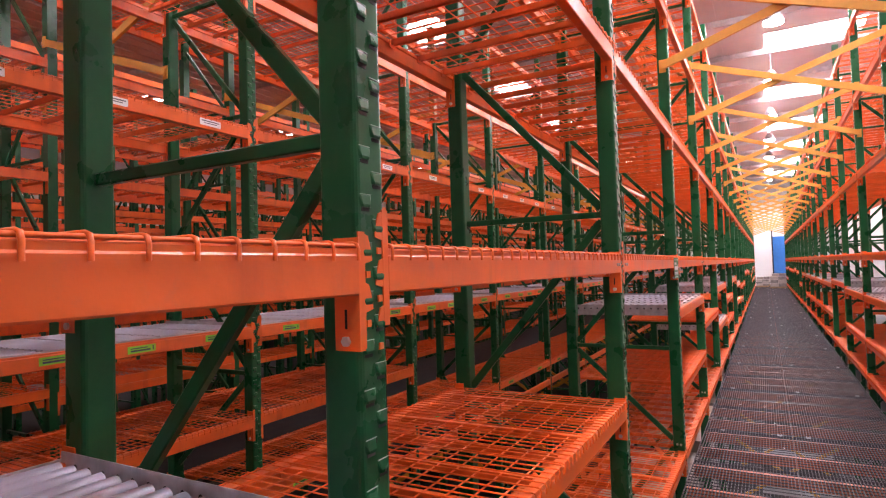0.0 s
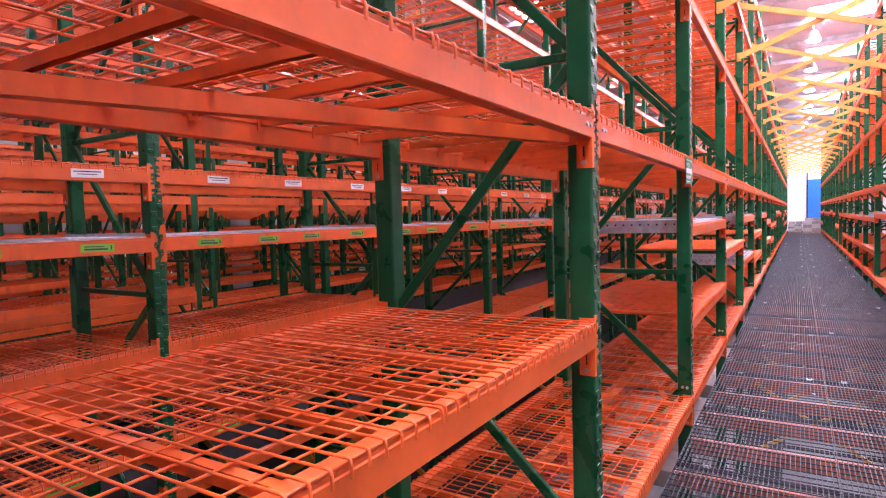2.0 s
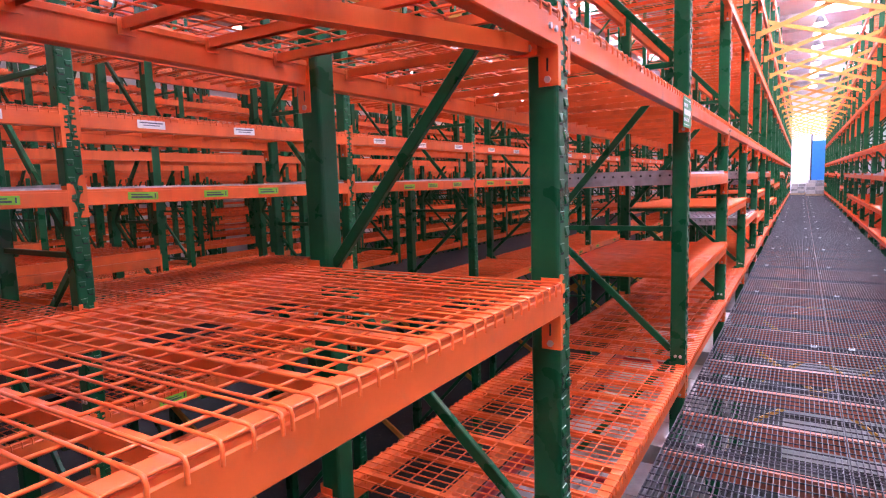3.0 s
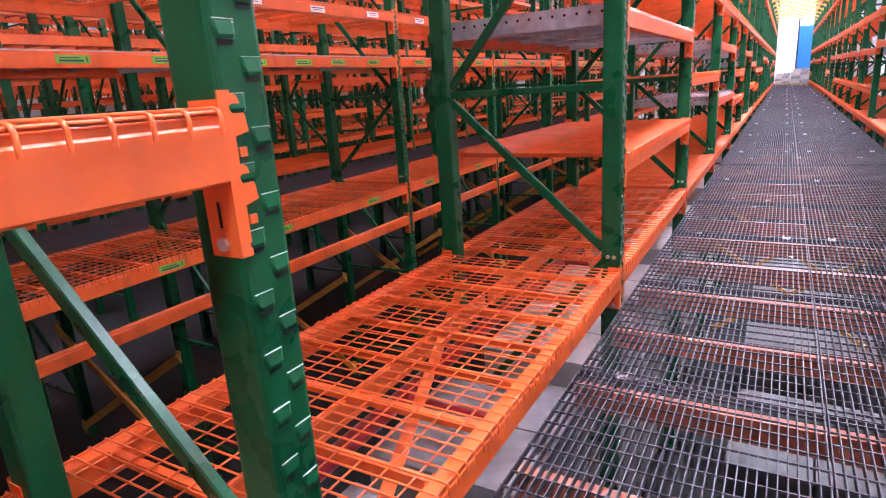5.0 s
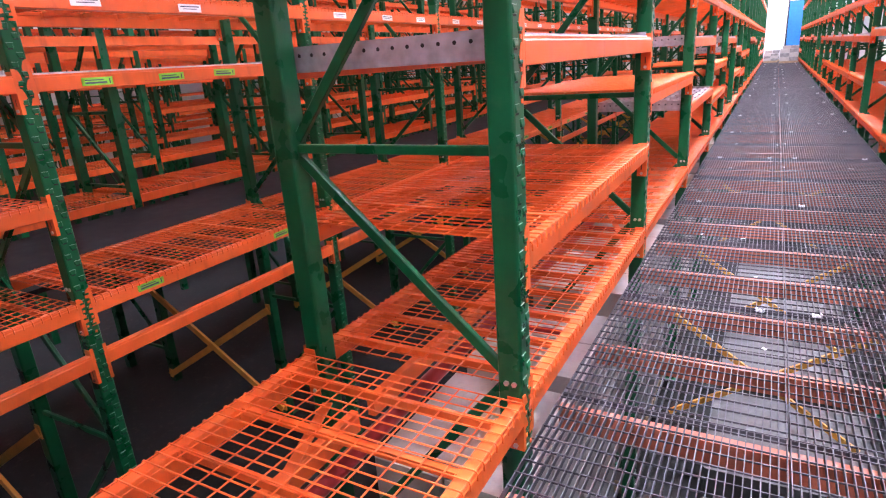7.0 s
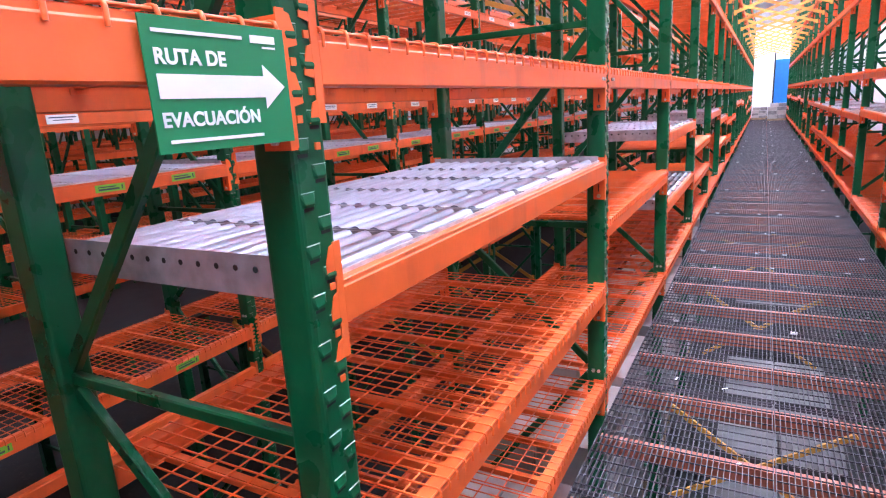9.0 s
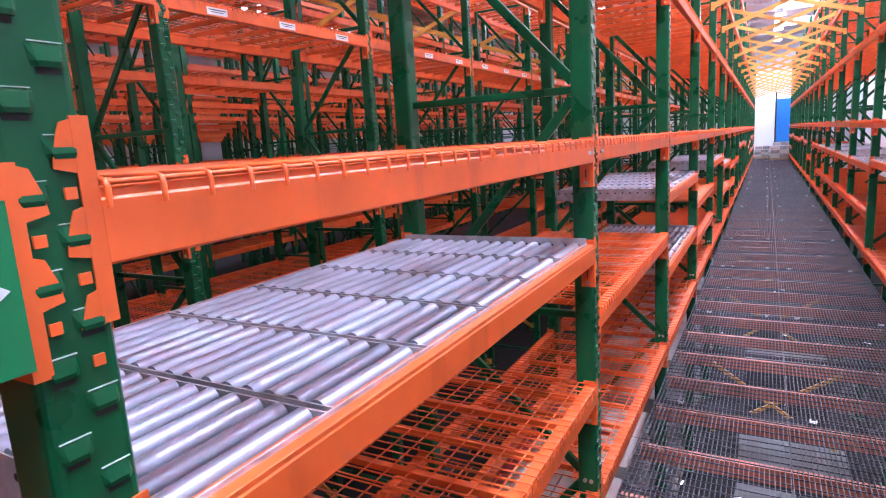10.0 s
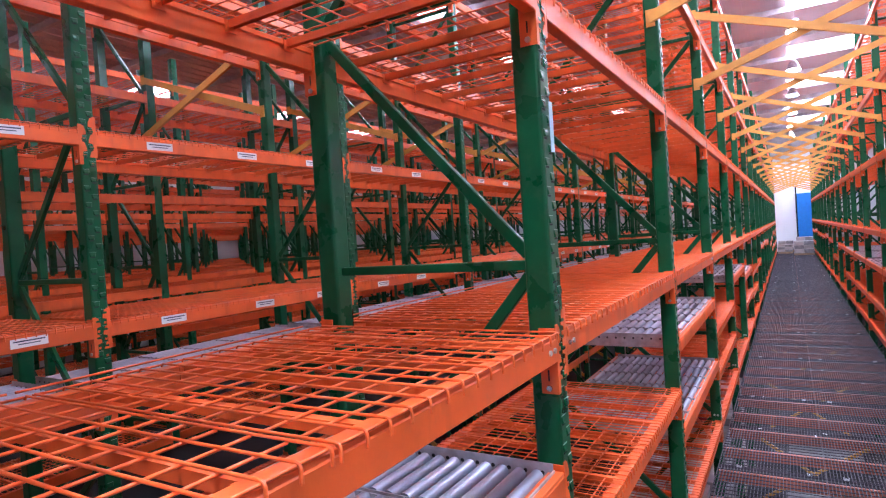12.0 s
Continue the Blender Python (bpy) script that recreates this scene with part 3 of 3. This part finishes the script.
# ---- yellow cross braces over and under the walkway ----
for i in range(LOW, HIGH + 1):
    cross = new("cross_brace")
    cross.matrix_basis = pose(0, post_y(i) - 0.06, 0)
    tagged(cross, "yellow steel cross brace spanning the aisle between posts", "cross brace", "aisle cross braces")
    if i == LOW:
        up = Build().bar((FRONT - 0.06, 0, 3.8), (OPPOSITE + 0.06, 0, 4.52), 0.03, 0.075).data("strut", YELLOW)
        down = Build().bar((FRONT - 0.06, -0.034, 4.52), (OPPOSITE + 0.06, -0.034, 3.8), 0.03, 0.075).data("strut", YELLOW)
        low_up = Build().bar((-0.36, 0, -0.72), (0.6, 0, -0.06), 0.02, 0.03).data("strut", YELLOW)
        low_down = Build().bar((-0.36, -0.022, -0.06), (0.6, -0.022, -0.72), 0.02, 0.03).data("strut", YELLOW)
        side_up = Build().bar((-4.67, 0, 3.8), (-6.71, 0, 4.52), 0.03, 0.075).data("strut", YELLOW)
        side_down = Build().bar((-4.67, -0.034, 4.52), (-6.71, -0.034, 3.8), 0.03, 0.075).data("strut", YELLOW)
        deep_up = Build().bar((-4.67, 0, -1.05), (-6.71, 0, -2.3), 0.03, 0.075).data("strut", YELLOW)
        deep_down = Build().bar((-4.67, -0.034, -2.3), (-6.71, -0.034, -1.05), 0.03, 0.075).data("strut", YELLOW)
    if i == LOW:
        plate = Build().box(-0.03, 0.03, -0.005, 0.005, -0.06, 0.06).data("end_plate", YELLOW)
    for x in (FRONT - 0.05, OPPOSITE + 0.05):
        for z in (3.8, 4.52):
            part("end_plate", plate, cross, pose(x, 0.003, z))
    part("strut", up, cross)
    part("strut", down, cross)
    if -1 <= i <= 14:
        for pair, text in (((side_up, side_down), "yellow steel cross brace over the next aisle"), ((deep_up, deep_down), "yellow steel cross brace near the floor of the next aisle")):
            c2 = new("cross_brace")
            c2.matrix_basis = pose(0, post_y(i) - 0.06, 0)
            tagged(c2, text, "cross brace", "next aisle cross braces")
            for me in pair:
                part("strut", me, c2)
            for x in (-4.68, -6.7):
                for z in ((3.8, 4.52) if pair[0] == side_up else (-1.05, -2.28)):
                    part("end_plate", plate, c2, pose(x, 0.003, z))
    if 0 <= i <= 12:
        lower = new("cross_brace")
        lower.matrix_basis = pose(0, post_y(i) + (1.5 if i == 3 else 0.28), 0)
        tagged(lower, "thin yellow cross brace under the walkway grating", "cross brace", "lower cross braces")
        part("strut", low_up, lower)
        part("strut", low_down, lower)

# ---- under the deck: sprinkler pipe, flat bracing, loads ----
pipe = Build().wire([(-1.56, Y0, -0.3), (-1.56, Y1, -0.3)], 0.045, 14)
for i in range(LOW, HIGH):
    pipe.wire([(-1.56, post_y(i) + 1.5, -0.3), (-1.0, post_y(i) + 1.5, -0.3)], 0.02, 8)
thing("sprinkler_pipe", pipe.data("sprinkler_pipe", RED), Matrix(), "red painted sprinkler pipe under the rack deck", "pipe")
for i in range(-1, 9):
    y = post_y(i)
    fb = new("flat_brace")
    fb.matrix_basis = pose(FRONT, y, 0)
    tagged(fb, "orange flat steel cross bracing under the wire deck", "cross brace", "deck bracing")
    part("strut", Build().bar((-0.1, 0.06, -0.06), (-0.98, BAY - 0.06, -0.06), 0.05, 0.008).data("strut", ORANGE), fb)
    thing("tie_beam", Build().box(-0.02, 0.02, 0.06, BAY - 0.06, -0.1, 0).data("tie_beam", ORANGE), pose(FRONT - 0.82, y, -0.06), "orange tie beam running under the deck", "beam", "tie beams")


tie = new("diagonal_tie")
tie.matrix_basis = pose(FRONT, post_y(1), 1.9)
tagged(tie, "orange square steel tie running diagonally under a wire deck", "tie bar")
part("tube", Build().bar((-0.1, BAY - 0.08, 0), (-DEPTH + 0.1, 0.08, 0), 0.05, 0.05).data("tube", ORANGE), tie)
for x, y in ((-0.1, BAY - 0.065), (-DEPTH + 0.1, 0.065)):
    bracket = part("end_bracket", Build().box(-0.045, 0.045, -0.012, 0.012, -0.032, 0.05).data("end_bracket", ORANGE), tie, pose(x, y, 0))
    part("bolt", SIDEBOLT, bracket, pose(0.02, -0.021, -0.01), "steel bolt head")


def load(x, y, w, d, top, mat, label):
    ob = new("pallet_load")
    ob.matrix_basis = pose(x, y, GROUND, 0, 0, random.uniform(-2, 2))
    tagged(ob, label, "pallet load", "loads under the walkway")
    p = Build()
    for k in range(3):
        p.box(-w / 2, w / 2, -d / 2 + k * (d - 0.1) / 2, -d / 2 + k * (d - 0.1) / 2 + 0.1, 0, 0.1)
    for k in range(6):
        p.box(-w / 2 + k * (w - 0.1) / 5, -w / 2 + k * (w - 0.1) / 5 + 0.1, -d / 2, d / 2, 0.1, 0.125)
    part("pallet", p.data("pallet", PALLET), ob)
    h = (top - GROUND - 0.125) / 4
    for a in range(2):
        for b_ in range(2):
            for c in range(4):
                x0, y0 = -w / 2 + a * w / 2, -d / 2 + b_ * d / 2
                part("carton", Build().chamfered(x0 + 0.006, x0 + w / 2 - 0.006, y0 + 0.006, y0 + d / 2 - 0.006, 0.127 + c * h, 0.125 + (c + 1) * h - 0.002, 0.012).data("carton", mat), ob)
    return ob


for k in range(0, 8):
    y = post_y(k)
    for dy in (0.68, 1.78):
        load(FRONT - 0.54, y + dy, 0.84, 0.98, -0.42 - random.uniform(0, 0.2), random.choice([CARTON, CARTON, GREYWRAP]), "grey wrapped carton stack on a wooden pallet")
        if random.random() < 0.7:
            load(0.3, y + dy, 0.9, 0.95, -0.9 - random.uniform(0, 0.2), WRAP, "plastic wrapped grey load on a wooden pallet")

# ---- far end of the aisle ----
thing("white_partition", Build().box(-2.2, 3.2, 52.0, 52.2, GROUND, 5.6).data("white_partition", WHITEWALL), Matrix(), "bright white partition closing the end of the aisle", "partition", kind="structure")
door = thing("door_1", Build().box(0.55, 1.45, 51.85, 52.0, -0.05, 3.72).data("door_1", BLUE), Matrix(), "tall blue steel door in the white end wall", "door", kind="structure")
part("door_frame", Build().box(0.46, 0.549, 51.8, 52.0, -0.05, 4.2).data("door_frame", BLACK), door)
platform = thing("end_platform", Build().box(-0.7, 1.3, 49.1, 51.8, -0.06, 0).data("end_platform", DARKFLOOR), Matrix(), "dark steel landing at the end of the walkway", "platform", kind="structure")
for x, y, w, h in ((-0.25, 47.6, 0.8, 0.55), (0.7, 45.6, 0.98, 0.8), (-0.2, 49.6, 0.85, 0.7), (0.8, 48.2, 0.9, 0.95)):
    st = new("carton_stack")
    st.matrix_basis = pose(x, y, 0)
    tagged(st, "grey cartons stacked on a pallet at the aisle's end", "carton stack", "stacks at the end")
    part("pallet", Build().box(-w / 2, w / 2, -0.4, 0.4, 0, 0.11).data("pallet", PALLET), st)
    for r in range(3):
        for c in range(2):
            hh = (h - 0.11) / 3
            part("carton", Build().chamfered(-w / 2 + c * w / 2 + 0.01, -w / 2 + (c + 1) * w / 2 - 0.01, -0.38, 0.38, 0.112 + r * hh, 0.11 + (r + 1) * hh - 0.01, 0.015).data("carton", GREYWRAP if (r + c) % 2 else CARTON), st)


# ---- evacuation route sign on the post ----
def lettering(text, size, parent, y, z, mat, spacing=1.0):
    cu = bpy.data.curves.new("lettering", "FONT")
    cu.body, cu.size, cu.extrude, cu.offset, cu.space_character = text, size, 0.0006, size * 0.028, spacing
    tmp = bpy.data.objects.new("lettering", cu)
    scene.collection.objects.link(tmp)
    bpy.context.view_layer.update()
    me = bpy.data.meshes.new_from_object(tmp.evaluated_get(bpy.context.evaluated_depsgraph_get()))
    bpy.data.objects.remove(tmp)
    me.materials.clear()
    me.materials.append(mat)
    return part("lettering", me, parent, pose(0.0036, y, z, 90, 0, 90), "white lettering")


SW, SH = 0.273, 0.188
sign = thing("evacuation_sign", Build().box(0, 0.003, 0, SW, -SH, 0).data("evacuation_sign", SIGNGREEN), pose(-0.6985, 5.471, 1.981, 0.0, 0, 0),
             "green evacuation route sign with white arrow on a rack post", "sign")
lettering("RUTA DE", 0.0295, sign, 0.014, -0.064, SIGNWHITE, 1.05)
lettering("EVACUACIÓN", 0.0285, sign, 0.012, -0.151, SIGNWHITE, 1.02)
arrow = [(0.014, -0.078), (0.014, -0.112), (0.215, -0.112), (0.215, -0.13), (0.262, -0.095), (0.215, -0.06), (0.215, -0.078)]
part("arrow", Build().extrude(arrow, 0, 0.0032, 0.0042).data("arrow", SIGNWHITE), sign, label="white arrow")
for y0, y1, z in ((0.016, 0.178, -0.02), (0.02, 0.2, -0.172)):
    part("stripe", Build().box(0.0032, 0.004, y0, y1, z - 0.0025, z + 0.0025).data("stripe", SIGNWHITE), sign)
part("logo_bar", Build().box(0.0032, 0.004, 0.195, 0.25, -0.026, -0.014).box(0.0032, 0.004, 0.22, 0.25, -0.034, -0.031).data("logo_bar", SIGNWHITE), sign, label="plain white mark")
thing("post_sticker", Build().box(0, 0.0008, -0.018, 0.018, -0.09, 0.09).data("post_sticker", paint("pale_blue_sticker", (0.35, 0.6, 0.68), 0.4)), pose(FRONT + 0.0095, post_y(4) + 0.02, 2.72), "pale blue worn sticker on a green post", "sticker")

# ---- scraps on the grating ----
for k in range(16):
    w, l = random.uniform(0.004, 0.009), random.uniform(0.01, 0.03)
    s = Build()
    s.add([(-l, -w, 0.001), (0, -w, 0.004), (l, -w * 0.7, 0.001), (l, w, 0.006), (0, w, 0.002), (-l, w * 0.8, 0.003)], [(0, 1, 4, 5), (1, 2, 3, 4)])
    s.add([(-l, -w, 0.0025), (0, -w, 0.0055), (l, -w * 0.7, 0.0025), (l, w, 0.0075), (0, w, 0.0035), (-l, w * 0.8, 0.0045)], [(5, 4, 1, 0), (4, 3, 2, 1)])
    thing("paper_scrap", s.data("paper_scrap", random.choice([WHITE, PALLET, WHITE])), pose(random.uniform(-0.55, 1.05), random.uniform(3.5, 18), 0.0, 0, 0, random.uniform(0, 360)), "small pale paper scrap lying on the grating", "scrap", "scraps on the walkway")
